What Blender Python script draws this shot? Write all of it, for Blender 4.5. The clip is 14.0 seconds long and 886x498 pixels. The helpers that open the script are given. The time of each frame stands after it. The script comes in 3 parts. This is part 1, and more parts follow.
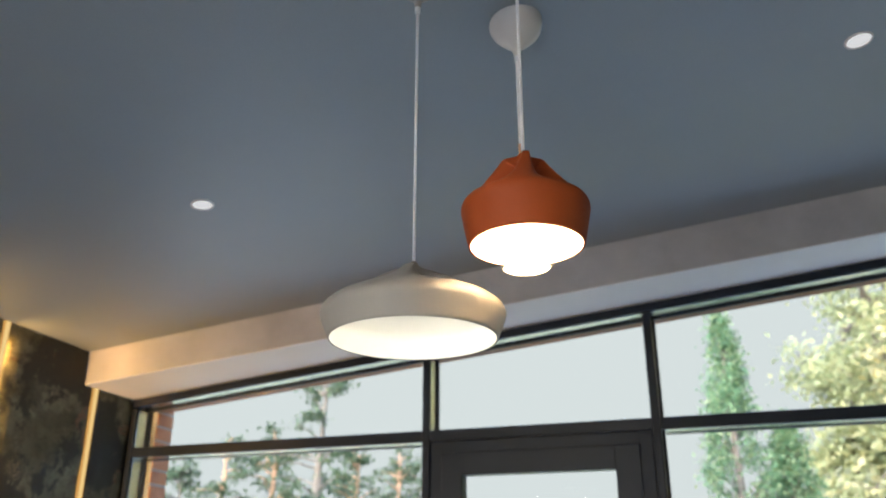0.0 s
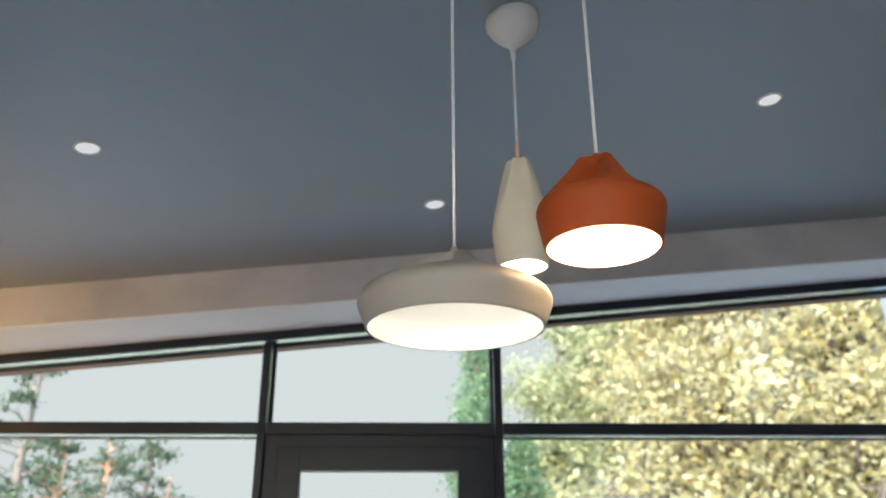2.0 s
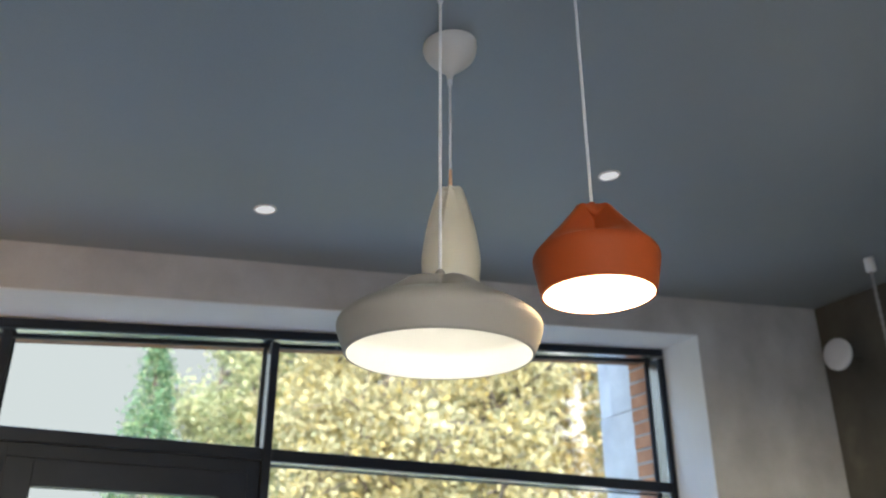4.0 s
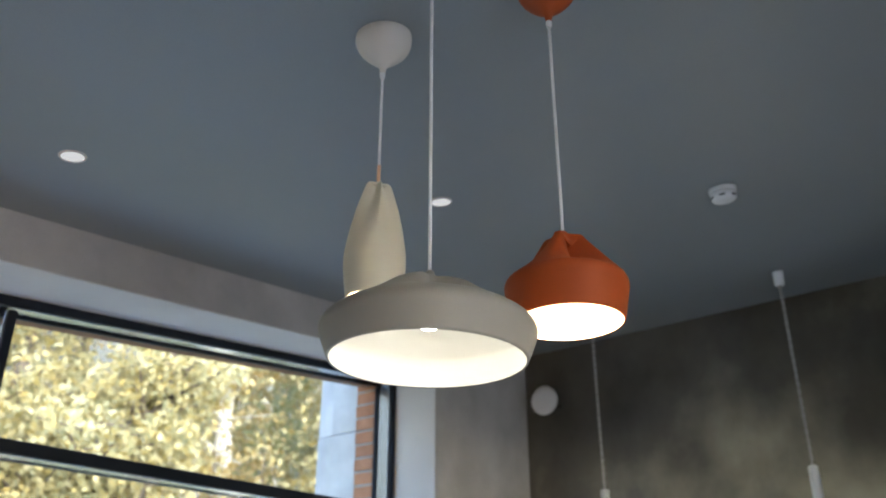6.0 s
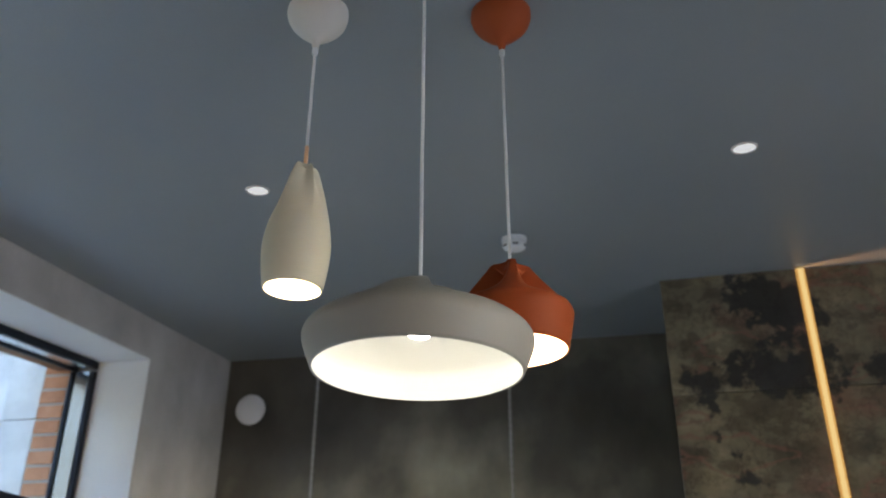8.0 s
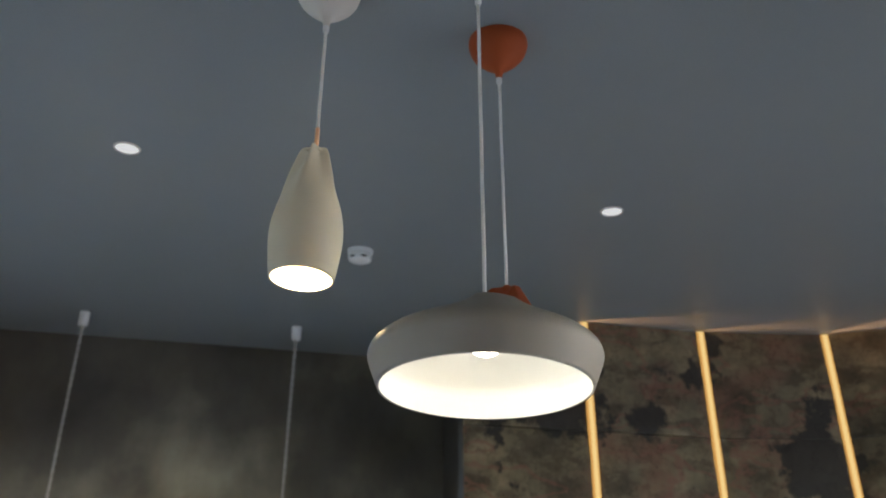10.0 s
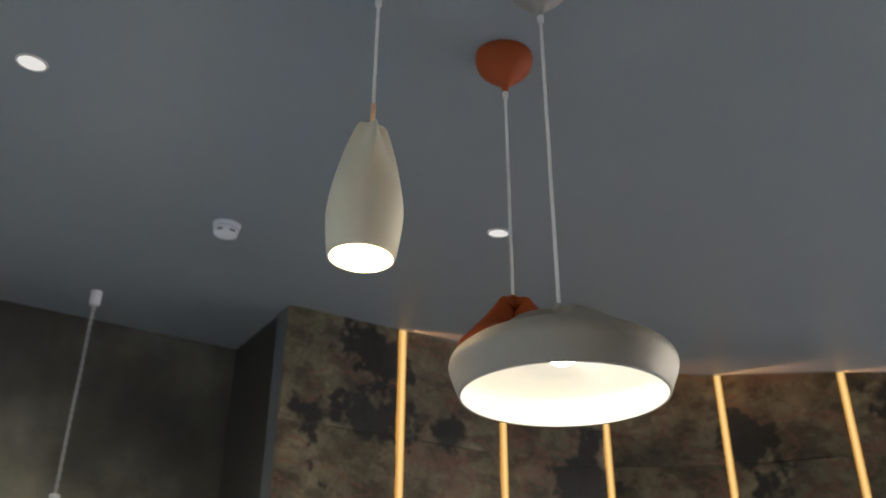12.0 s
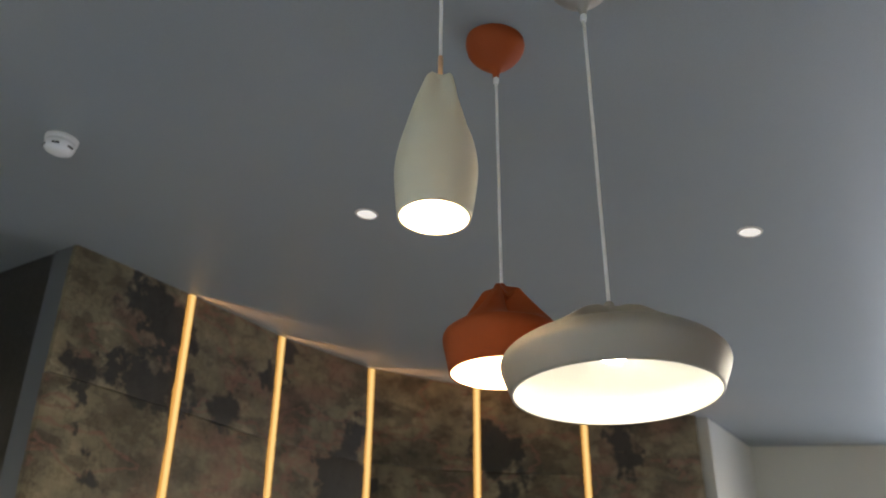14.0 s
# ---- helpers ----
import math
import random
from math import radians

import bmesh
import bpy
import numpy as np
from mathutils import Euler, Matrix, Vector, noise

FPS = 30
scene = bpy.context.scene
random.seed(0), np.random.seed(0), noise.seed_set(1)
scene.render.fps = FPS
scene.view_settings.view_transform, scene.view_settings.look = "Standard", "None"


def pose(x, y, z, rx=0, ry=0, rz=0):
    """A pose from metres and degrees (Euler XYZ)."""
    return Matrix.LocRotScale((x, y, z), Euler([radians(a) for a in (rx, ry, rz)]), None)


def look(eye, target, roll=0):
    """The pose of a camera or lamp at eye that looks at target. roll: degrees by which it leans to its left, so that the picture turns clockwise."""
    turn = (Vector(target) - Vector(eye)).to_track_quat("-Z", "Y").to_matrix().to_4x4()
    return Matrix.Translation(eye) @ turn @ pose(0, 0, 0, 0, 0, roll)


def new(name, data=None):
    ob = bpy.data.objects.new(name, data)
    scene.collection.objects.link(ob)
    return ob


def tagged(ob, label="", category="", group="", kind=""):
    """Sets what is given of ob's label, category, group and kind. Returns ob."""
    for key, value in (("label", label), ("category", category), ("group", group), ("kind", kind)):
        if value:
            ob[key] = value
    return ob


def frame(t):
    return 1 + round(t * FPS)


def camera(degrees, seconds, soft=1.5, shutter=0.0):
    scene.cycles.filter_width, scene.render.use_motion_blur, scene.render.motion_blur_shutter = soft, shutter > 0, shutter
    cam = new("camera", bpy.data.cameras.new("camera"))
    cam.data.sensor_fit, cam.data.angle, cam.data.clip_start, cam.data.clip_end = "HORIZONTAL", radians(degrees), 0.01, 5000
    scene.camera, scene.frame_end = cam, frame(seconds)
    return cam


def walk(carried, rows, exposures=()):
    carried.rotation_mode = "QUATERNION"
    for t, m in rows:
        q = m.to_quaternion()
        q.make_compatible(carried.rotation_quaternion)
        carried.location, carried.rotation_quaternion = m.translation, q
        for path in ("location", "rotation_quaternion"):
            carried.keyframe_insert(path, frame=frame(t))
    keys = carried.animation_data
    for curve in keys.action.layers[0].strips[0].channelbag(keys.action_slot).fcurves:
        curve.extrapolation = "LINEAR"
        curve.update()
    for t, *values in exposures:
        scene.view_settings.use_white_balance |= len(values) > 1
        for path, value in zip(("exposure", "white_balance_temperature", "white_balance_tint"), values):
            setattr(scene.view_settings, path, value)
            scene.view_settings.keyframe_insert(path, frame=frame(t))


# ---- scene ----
# camera
cam = camera(55.5, 14.0, soft=1.8)
# focus on the pendant cluster
cam.data.dof.use_dof, cam.data.dof.focus_distance, cam.data.dof.aperture_fstop = True, 1.48, 4.3
PATH = [
    (0.0, pose(0.558, -1.500, 1.576, 112.18, -0.07, 18.25)),
    (0.5, pose(0.394, -1.521, 1.577, 112.08, 0.06, 13.43)),
    (1.0, pose(0.236, -1.534, 1.574, 111.99, -0.01, 8.62)),
    (1.5, pose(0.081, -1.528, 1.575, 111.99, 0.10, 3.62)),
    (2.0, pose(-0.074, -1.512, 1.582, 112.11, 0.20, -1.88)),
    (2.5, pose(-0.229, -1.478, 1.593, 112.48, 0.30, -7.88)),
    (3.0, pose(-0.368, -1.419, 1.606, 112.90, 0.17, -14.10)),
    (3.5, pose(-0.505, -1.352, 1.613, 113.41, 0.09, -20.48)),
    (4.0, pose(-0.641, -1.280, 1.608, 113.88, 0.07, -26.78)),
    (4.5, pose(-0.771, -1.194, 1.599, 114.30, 0.08, -33.08)),
    (5.0, pose(-0.888, -1.091, 1.594, 114.64, 0.09, -39.46)),
    (5.5, pose(-0.982, -0.968, 1.600, 114.89, 0.05, -46.02)),
    (6.0, pose(-1.056, -0.832, 1.612, 115.10, -0.02, -52.76)),
    (6.5, pose(-1.131, -0.696, 1.620, 115.41, -0.07, -59.62)),
    (7.0, pose(-1.192, -0.549, 1.627, 115.72, -0.10, -66.63)),
    (7.5, pose(-1.227, -0.405, 1.629, 115.90, -0.07, -73.27)),
    (8.0, pose(-1.239, -0.262, 1.631, 116.06, -0.06, -79.76)),
    (8.5, pose(-1.241, -0.113, 1.630, 116.30, -0.22, -85.98)),
    (9.0, pose(-1.235, 0.038, 1.632, 116.53, -0.29, -92.00)),
    (9.5, pose(-1.226, 0.197, 1.637, 116.73, -0.22, -97.83)),
    (10.0, pose(-1.207, 0.359, 1.642, 116.90, -0.08, -103.50)),
    (10.5, pose(-1.171, 0.518, 1.645, 117.02, 0.02, -109.06)),
    (11.0, pose(-1.116, 0.664, 1.644, 117.08, -0.01, -114.54)),
    (11.5, pose(-1.042, 0.797, 1.640, 117.11, -0.12, -120.09)),
    (12.0, pose(-0.949, 0.915, 1.635, 117.12, -0.18, -125.52)),
    (12.5, pose(-0.837, 1.023, 1.632, 117.12, -0.24, -131.17)),
    (13.0, pose(-0.707, 1.126, 1.634, 117.00, -0.24, -137.18)),
    (13.5, pose(-0.570, 1.207, 1.636, 116.97, -0.35, -143.34)),
    (14.0, pose(-0.425, 1.267, 1.632, 116.99, -0.44, -149.56)),
]
walk(cam, PATH, exposures=[(0.0, 3.40, 6100, 10), (3.0, 3.38, 6100, 10), (5.5, 3.36, 6100, 9), (8.5, 3.40, 6100, 9), (11.0, 3.46, 6250, 10), (14.0, 3.67, 6750, 11)])

# world, sun and large lights
world = bpy.data.worlds.new("world")
scene.world = world
world.use_nodes = True
wn = world.node_tree.nodes
sky = wn.new("ShaderNodeTexSky")
sky.sky_type = "NISHITA"
sky.sun_disc = False
sky.sun_elevation = radians(32)
sky.sun_rotation = radians(200)
sky.air_density, sky.dust_density, sky.ozone_density = 1.0, 1.0, 1.0
wn["Background"].inputs[1].default_value = 0.165
world.node_tree.links.new(sky.outputs[0], wn["Background"].inputs[0])
sun = new("sun", bpy.data.lights.new("sun", "SUN"))
sun.data.energy, sun.data.angle, sun.data.color = 0.8, radians(14), (1.0, 0.95, 0.86)
sun.matrix_world = look((-10, -25, 18), (0, 0, 0))

BULB, DOWN, STRIP, FAN = 3.2, 1.5, 0.078, 0.024

# ---- materials ----


def material(name, rough=0.6, metal=0.0):
    m = bpy.data.materials.new(name)
    m.use_nodes = True
    b = m.node_tree.nodes["Principled BSDF"]
    b.inputs["Roughness"].default_value = rough
    b.inputs["Metallic"].default_value = metal
    return m, m.node_tree.nodes, m.node_tree.links, b


def noise_node(n, l, scale, detail=4, coord="Object", rough=0.55, offset=False, stretch=None):
    tc = n.new("ShaderNodeTexCoord")
    out = tc.outputs[coord]
    if stretch:
        mp = n.new("ShaderNodeMapping")
        mp.inputs["Scale"].default_value = stretch
        l.new(out, mp.inputs[0])
        out = mp.outputs[0]
    if offset:
        oi = n.new("ShaderNodeObjectInfo")
        mu = n.new("ShaderNodeMath")
        mu.operation = "MULTIPLY"
        mu.inputs[1].default_value = 37.0
        l.new(oi.outputs["Random"], mu.inputs[0])
        ad = n.new("ShaderNodeVectorMath")
        ad.operation = "ADD"
        l.new(out, ad.inputs[0])
        l.new(mu.outputs[0], ad.inputs[1])
        out = ad.outputs[0]
    t = n.new("ShaderNodeTexNoise")
    t.inputs["Scale"].default_value = scale
    t.inputs["Detail"].default_value = detail
    t.inputs["Roughness"].default_value = rough
    l.new(out, t.inputs["Vector"])
    return t.outputs["Fac"]


def ramp(n, l, fac, stops):
    r = n.new("ShaderNodeValToRGB")
    e = r.color_ramp.elements
    while len(e) < len(stops):
        e.new(0.5)
    for i, (p, c) in enumerate(stops):
        e[i].position = p
        e[i].color = (*c, 1) if len(c) == 3 else c
    l.new(fac, r.inputs[0])
    return r.outputs[0]


def mix(n, l, fac, a, b, mode="MIX"):
    m = n.new("ShaderNodeMix")
    m.data_type, m.blend_type = "RGBA", mode
    if isinstance(fac, float):
        m.inputs[0].default_value = fac
    else:
        l.new(fac, m.inputs[0])
    for s, v in ((6, a), (7, b)):
        if isinstance(v, tuple):
            m.inputs[s].default_value = (*v, 1)
        else:
            l.new(v, m.inputs[s])
    return m.outputs[2]


def bump(n, l, b, fac, strength, dist=0.01):
    u = n.new("ShaderNodeBump")
    u.inputs["Strength"].default_value, u.inputs["Distance"].default_value = strength, dist
    l.new(fac, u.inputs["Height"])
    l.new(u.outputs[0], b.inputs["Normal"])


def mottled(name, dark, light, scale, rough=0.7, fine=120.0, relief=0.15, metal=0.0, offset=False, stretch=None, speck=0.93):
    """A surface with large cloudy variation and fine grain."""
    m, n, l, b = material(name, rough, metal)
    big = noise_node(n, l, scale, 5, offset=offset, stretch=stretch)
    small = noise_node(n, l, fine, 3, offset=offset)
    col = ramp(n, l, big, [(0.3, dark), (0.7, light)])
    grain = ramp(n, l, small, [(0.3, (speck, speck, speck)), (0.7, (1.0, 1.0, 1.0))])
    l.new(mix(n, l, 1.0, col, grain, "MULTIPLY"), b.inputs["Base Color"])
    rr = ramp(n, l, small, [(0.3, (rough - 0.06,) * 3), (0.7, (min(1, rough + 0.06),) * 3)])
    l.new(rr, b.inputs["Roughness"])
    bump(n, l, b, small, relief, 0.002)
    return m


def glow(name, colour, strength):
    m = bpy.data.materials.new(name)
    m.use_nodes = True
    n = m.node_tree.nodes
    n.remove(n["Principled BSDF"])
    e = n.new("ShaderNodeEmission")
    e.inputs[0].default_value, e.inputs[1].default_value = (*colour, 1), strength
    m.node_tree.links.new(e.outputs[0], n["Material Output"].inputs[0])
    return m


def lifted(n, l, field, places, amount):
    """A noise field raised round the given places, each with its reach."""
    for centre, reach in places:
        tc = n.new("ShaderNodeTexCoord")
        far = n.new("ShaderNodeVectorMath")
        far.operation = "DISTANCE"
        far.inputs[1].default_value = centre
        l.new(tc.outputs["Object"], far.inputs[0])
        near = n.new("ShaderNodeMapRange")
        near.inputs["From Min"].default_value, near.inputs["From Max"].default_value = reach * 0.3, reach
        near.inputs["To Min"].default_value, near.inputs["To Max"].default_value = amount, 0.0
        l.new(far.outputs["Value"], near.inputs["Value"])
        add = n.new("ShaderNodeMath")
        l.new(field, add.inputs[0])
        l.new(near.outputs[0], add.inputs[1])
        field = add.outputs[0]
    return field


def stucco(name, dark, mid, light, lit_patches):
    """Trowelled, mottled plaster; pools of light are painted in as paler patches."""
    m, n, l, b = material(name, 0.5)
    field = lifted(n, l, noise_node(n, l, 1.7, 4, rough=0.5), lit_patches, 0.205)
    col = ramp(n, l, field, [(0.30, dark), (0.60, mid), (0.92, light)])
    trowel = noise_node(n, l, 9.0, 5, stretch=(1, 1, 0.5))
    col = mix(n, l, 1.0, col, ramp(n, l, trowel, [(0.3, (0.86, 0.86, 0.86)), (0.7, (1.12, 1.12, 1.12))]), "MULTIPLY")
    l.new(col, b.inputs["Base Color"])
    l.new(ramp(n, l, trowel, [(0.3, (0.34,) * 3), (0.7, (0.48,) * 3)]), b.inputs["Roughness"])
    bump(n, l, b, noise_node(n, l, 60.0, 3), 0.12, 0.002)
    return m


def slate(name, tones, patch, rust, spread=0.57, stains=()):
    """Split slate veneer: layered tones, dark lichen-like patches, rust bands."""
    m, n, l, b = material(name, 0.62)
    base = ramp(n, l, noise_node(n, l, 4.5, 6, offset=True, rough=0.55), [(0.32, tones[0]), (0.5, tones[1]), (0.68, tones[2])])
    flakes = noise_node(n, l, 5.5, 3, offset=True, rough=0.55, stretch=(1, 1, 1.7))
    base = mix(n, l, 1.0, base, ramp(n, l, flakes, [(0.36, (0.52, 0.50, 0.46)), (0.455, (0.72, 0.70, 0.66)), (0.475, (0.98, 0.97, 0.95)), (0.64, (1.15, 1.12, 1.06))]), "MULTIPLY")
    rusty = ramp(n, l, noise_node(n, l, 2.6, 5, offset=True, stretch=(1, 1, 1.6)), [(0.52, (0, 0, 0)), (0.68, (1, 1, 1))])
    col = mix(n, l, rusty, base, rust)
    wavy = noise_node(n, l, 1.7, 4, offset=True, stretch=(1, 1, 2.2))
    red = ramp(n, l, wavy, [(0.43, (0, 0, 0)), (0.455, (0.75, 0.75, 0.75)), (0.475, (0, 0, 0))])
    col = mix(n, l, red, col, (0.22, 0.10, 0.065))
    field = noise_node(n, l, 2.8, 8, offset=not stains, rough=0.66)
    field = lifted(n, l, field, stains, 0.16)
    mask = ramp(n, l, field, [(spread, (0, 0, 0)), (spread + 0.035, (1, 1, 1))])
    col = mix(n, l, mask, col, patch)
    veins = ramp(n, l, noise_node(n, l, 7.0, 6, offset=True, rough=0.7), [(0.47, (1, 1, 1)), (0.495, (0.55, 0.5, 0.45)), (0.52, (1, 1, 1))])
    col = mix(n, l, 0.8, col, veins, "MULTIPLY")
    fine = noise_node(n, l, 38.0, 8, offset=True, rough=0.7)
    col = mix(n, l, 1.0, col, ramp(n, l, fine, [(0.25, (0.84, 0.83, 0.81)), (0.7, (1.06, 1.06, 1.06))]), "MULTIPLY")
    l.new(col, b.inputs["Base Color"])
    bump(n, l, b, fine, 0.3, 0.006)
    return m


M_CEILING = mottled("grey_blue_ceiling_paint", (0.255, 0.287, 0.303), (0.28, 0.312, 0.328), 0.9, 0.45, 220.0, 0.05)
M_PLASTER = mottled("pale_plaster", (0.39, 0.377, 0.363), (0.58, 0.565, 0.55), 2.6, 0.8, 160.0, 0.12)
M_WHITE = mottled("white_reveal_paint", (0.72, 0.72, 0.71), (0.79, 0.79, 0.78), 2.0, 0.6, 160.0, 0.08)
M_CREAM = mottled("cream_wall_paint", (0.60, 0.58, 0.52), (0.66, 0.64, 0.58), 1.0, 0.8, 160.0, 0.08)
# the two placed pale patches are light on the wall, painted into its colour
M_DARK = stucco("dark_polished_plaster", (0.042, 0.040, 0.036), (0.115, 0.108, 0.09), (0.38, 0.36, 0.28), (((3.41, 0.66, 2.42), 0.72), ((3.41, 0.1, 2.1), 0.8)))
M_UMBER = mottled("umber_plaster", (0.028, 0.026, 0.024), (0.05, 0.046, 0.042), 1.6, 0.6, 60.0, 0.12)
M_RETURN = mottled("blue_grey_painted_return", (0.09, 0.10, 0.115), (0.125, 0.135, 0.15), 2.0, 0.7, 160.0, 0.1)
M_FLOOR = mottled("pale_grey_floor", (0.20, 0.195, 0.19), (0.27, 0.265, 0.26), 2.0, 0.45, 60.0, 0.1)
M_SLATE = slate("brown_slate", ((0.082, 0.068, 0.042), (0.168, 0.138, 0.084), (0.265, 0.220, 0.140)), (0.032, 0.027, 0.021), (0.19, 0.105, 0.065), 0.60, (((2.41, -1.08, 2.97), 0.38), ((2.39, -1.50, 2.72), 0.17), ((2.28, -2.36, 2.62), 0.32), ((1.15, -3.45, 2.95), 0.24), ((1.75, -3.0, 2.78), 0.24)))
M_SLATE_G = slate("green_slate", ((0.05, 0.05, 0.033), (0.125, 0.122, 0.08), (0.20, 0.195, 0.135)), (0.018, 0.017, 0.014), (0.10, 0.085, 0.05), 0.50)
M_GROOVE = mottled("dark_groove", (0.02, 0.018, 0.016), (0.03, 0.027, 0.024), 5.0, 0.8)
M_FRAME = mottled("anthracite_frame", (0.015, 0.020, 0.030), (0.022, 0.027, 0.038), 3.0, 0.38, 300.0, 0.06)
M_FRAME.node_tree.nodes["Principled BSDF"].inputs["Specular IOR Level"].default_value = 0.12
M_REBATE = mottled("glossy_grey_frame_return", (0.50, 0.54, 0.58), (0.56, 0.60, 0.64), 6.0, 0.20, 300.0, 0.03, metal=1.0)
M_BRICK = mottled("orange_brick", (0.34, 0.15, 0.075), (0.48, 0.24, 0.13), 9.0, 0.85, 90.0, 0.4, offset=True)
M_MORTAR = mottled("grey_mortar", (0.28, 0.27, 0.25), (0.36, 0.35, 0.33), 8.0, 0.9, 90.0, 0.4)
M_PIER = mottled("pale_rough_stone", (0.44, 0.44, 0.43), (0.64, 0.64, 0.62), 3.0, 0.85, 26.0, 0.8, offset=True)
M_BOUNCE = mottled("pale_bounce_slab", (0.55, 0.54, 0.52), (0.66, 0.65, 0.63), 1.2, 0.8, 60.0, 0.2)
M_TIMBER = mottled("brown_timber_soffit", (0.15, 0.065, 0.025), (0.24, 0.11, 0.045), 4.0, 0.7)
M_TAUPE = mottled("matt_taupe_ceramic", (0.295, 0.272, 0.242), (0.335, 0.312, 0.28), 4.0, 0.55, 260.0, 0.1, speck=0.985)
M_IVORY = mottled("matt_ivory_ceramic", (0.66, 0.615, 0.49), (0.72, 0.675, 0.55), 4.0, 0.5, 260.0, 0.1, speck=0.985)
M_TERRA = mottled("matt_terracotta_ceramic", (0.31, 0.057, 0.012), (0.37, 0.075, 0.017), 5.0, 0.65, 240.0, 0.15, speck=0.985)
M_TERRA.node_tree.nodes["Principled BSDF"].inputs["Specular IOR Level"].default_value = 0.25
M_CANOPY = mottled("matt_white_canopy", (0.66, 0.62, 0.56), (0.72, 0.68, 0.62), 5.0, 0.55, 260.0, 0.08, speck=0.985)
M_GLAZE, _n, _l, _b = material("white_inner_glaze", 0.45)
_b.inputs["Base Color"].default_value = (0.80, 0.78, 0.72, 1)
M_PLASTIC = mottled("white_plastic", (0.70, 0.71, 0.72), (0.76, 0.77, 0.78), 6.0, 0.4, 300.0, 0.04, speck=0.985)
M_CORD = mottled("white_textile_cord", (0.86, 0.85, 0.84), (0.92, 0.91, 0.90), 60.0, 0.8, 900.0, 0.4)
M_TWIST = mottled("grey_twisted_cord", (0.34, 0.33, 0.31), (0.44, 0.43, 0.41), 40.0, 0.8, 600.0, 0.3)
M_COPPER, _n, _l, _b = material("copper_tube", 0.42, 1.0)
_b.inputs["Base Color"].default_value = (0.95, 0.62, 0.38, 1)
M_BLACK = mottled("black_plastic", (0.02, 0.02, 0.02), (0.03, 0.03, 0.03), 9.0, 0.5)
M_BULB = glow("warm_bulb", (1.0, 0.92, 0.76), BULB)
M_BULB_SPOT = glow("bright_warm_bulb", (1.0, 0.68, 0.36), 12.0)
M_SLIM = glow("slim_pendant_bulb", (1.0, 0.92, 0.72), 4.5)
M_DOWN = glow("neutral_downlight", (1.0, 0.97, 0.93), 0.068)
M_SKY = glow("bright_overcast_sky", (0.965, 1.0, 0.945), 0.0712)
M_STRIP = glow("amber_strip", (1.0, 0.50, 0.12), STRIP * 0.8)
M_STRIP_CORE = glow("bright_amber_strip", (1.0, 0.68, 0.26), STRIP * 1.1)
M_GLASS, _n, _l, _b = material("window_glass", 0.015)
_b.inputs["Transmission Weight"].default_value = 1.0
_b.inputs["IOR"].default_value = 1.02
_b.inputs["Base Color"].default_value = (0.97, 0.99, 0.98, 1)
M_BARK = mottled("brown_bark", (0.07, 0.055, 0.04), (0.14, 0.11, 0.085), 5.0, 0.9, 40.0, 0.7, stretch=(1, 1, 0.2))
M_PINEBARK = mottled("orange_pine_bark", (0.24, 0.13, 0.07), (0.36, 0.21, 0.12), 3.0, 0.9, 30.0, 0.7, stretch=(1, 1, 0.25))
M_BIRCH = mottled("pale_birch_bark", (0.38, 0.36, 0.32), (0.62, 0.60, 0.56), 3.0, 0.85, 20.0, 0.5)
M_LAWN = mottled("leaf_strewn_grass", (0.14, 0.15, 0.08), (0.31, 0.28, 0.15), 1.3, 0.9, 22.0, 0.8)
M_GROUND = mottled("pale_gravel", (0.30, 0.30, 0.29), (0.42, 0.42, 0.41), 0.4, 0.95, 12.0, 0.8)


def leaves(name, a, b_, c):
    m, n, l, b = material(name, 0.6)
    g = n.new("ShaderNodeNewGeometry")
    col = ramp(n, l, g.outputs["Random Per Island"], [(0.0, a), (0.5, b_), (1.0, c)])
    # brighter lit clumps and darker ones, put into the leaf colour by noise
    lit_clump = ramp(n, l, noise_node(n, l, 0.9, 3), [(0.35, (0.82, 0.82, 0.78)), (0.65, (1.2, 1.2, 1.2))])
    col = mix(n, l, 1.0, col, lit_clump, "MULTIPLY")
    l.new(col, b.inputs["Base Color"])
    t = n.new("ShaderNodeBsdfTranslucent")
    l.new(col, t.inputs[0])
    s = n.new("ShaderNodeMixShader")
    s.inputs[0].default_value = 0.5
    l.new(b.outputs[0], s.inputs[1])
    l.new(t.outputs[0], s.inputs[2])
    l.new(s.outputs[0], n["Material Output"].inputs[0])
    return m


M_YELLOW = leaves("yellow_autumn_leaves", (0.36, 0.28, 0.095), (0.40, 0.35, 0.19), (0.28, 0.265, 0.14))
M_OCHRE = leaves("ochre_autumn_leaves", (0.32, 0.225, 0.08), (0.36, 0.29, 0.145), (0.26, 0.23, 0.125))
M_LIME = leaves("yellow_green_leaves", (0.23, 0.25, 0.115), (0.285, 0.295, 0.15), (0.35, 0.32, 0.15))
M_THUJA = leaves("green_conifer_sprays", (0.055, 0.11, 0.05), (0.10, 0.18, 0.08), (0.22, 0.25, 0.12))
M_NEEDLE = leaves("pine_needles", (0.03, 0.05, 0.022), (0.055, 0.08, 0.035), (0.085, 0.11, 0.05))

# ---- mesh helpers ----


def part(name, bm, mat, parent=None, label="", smooth=False):
    me = bpy.data.meshes.new(name)
    bmesh.ops.recalc_face_normals(bm, faces=bm.faces[:])
    bm.to_mesh(me)
    bm.free()
    me.materials.append(mat)
    if smooth:
        me.polygons.foreach_set("use_smooth", [True] * len(me.polygons))
    ob = new(name, me)
    ob.parent = parent
    if label:
        ob["label"] = label
    return ob


def thing(name, at, label, category, group="", kind=""):
    ob = new(name)
    ob.location = at
    ob.empty_display_size = 0.05
    return tagged(ob, label, category, group, kind)


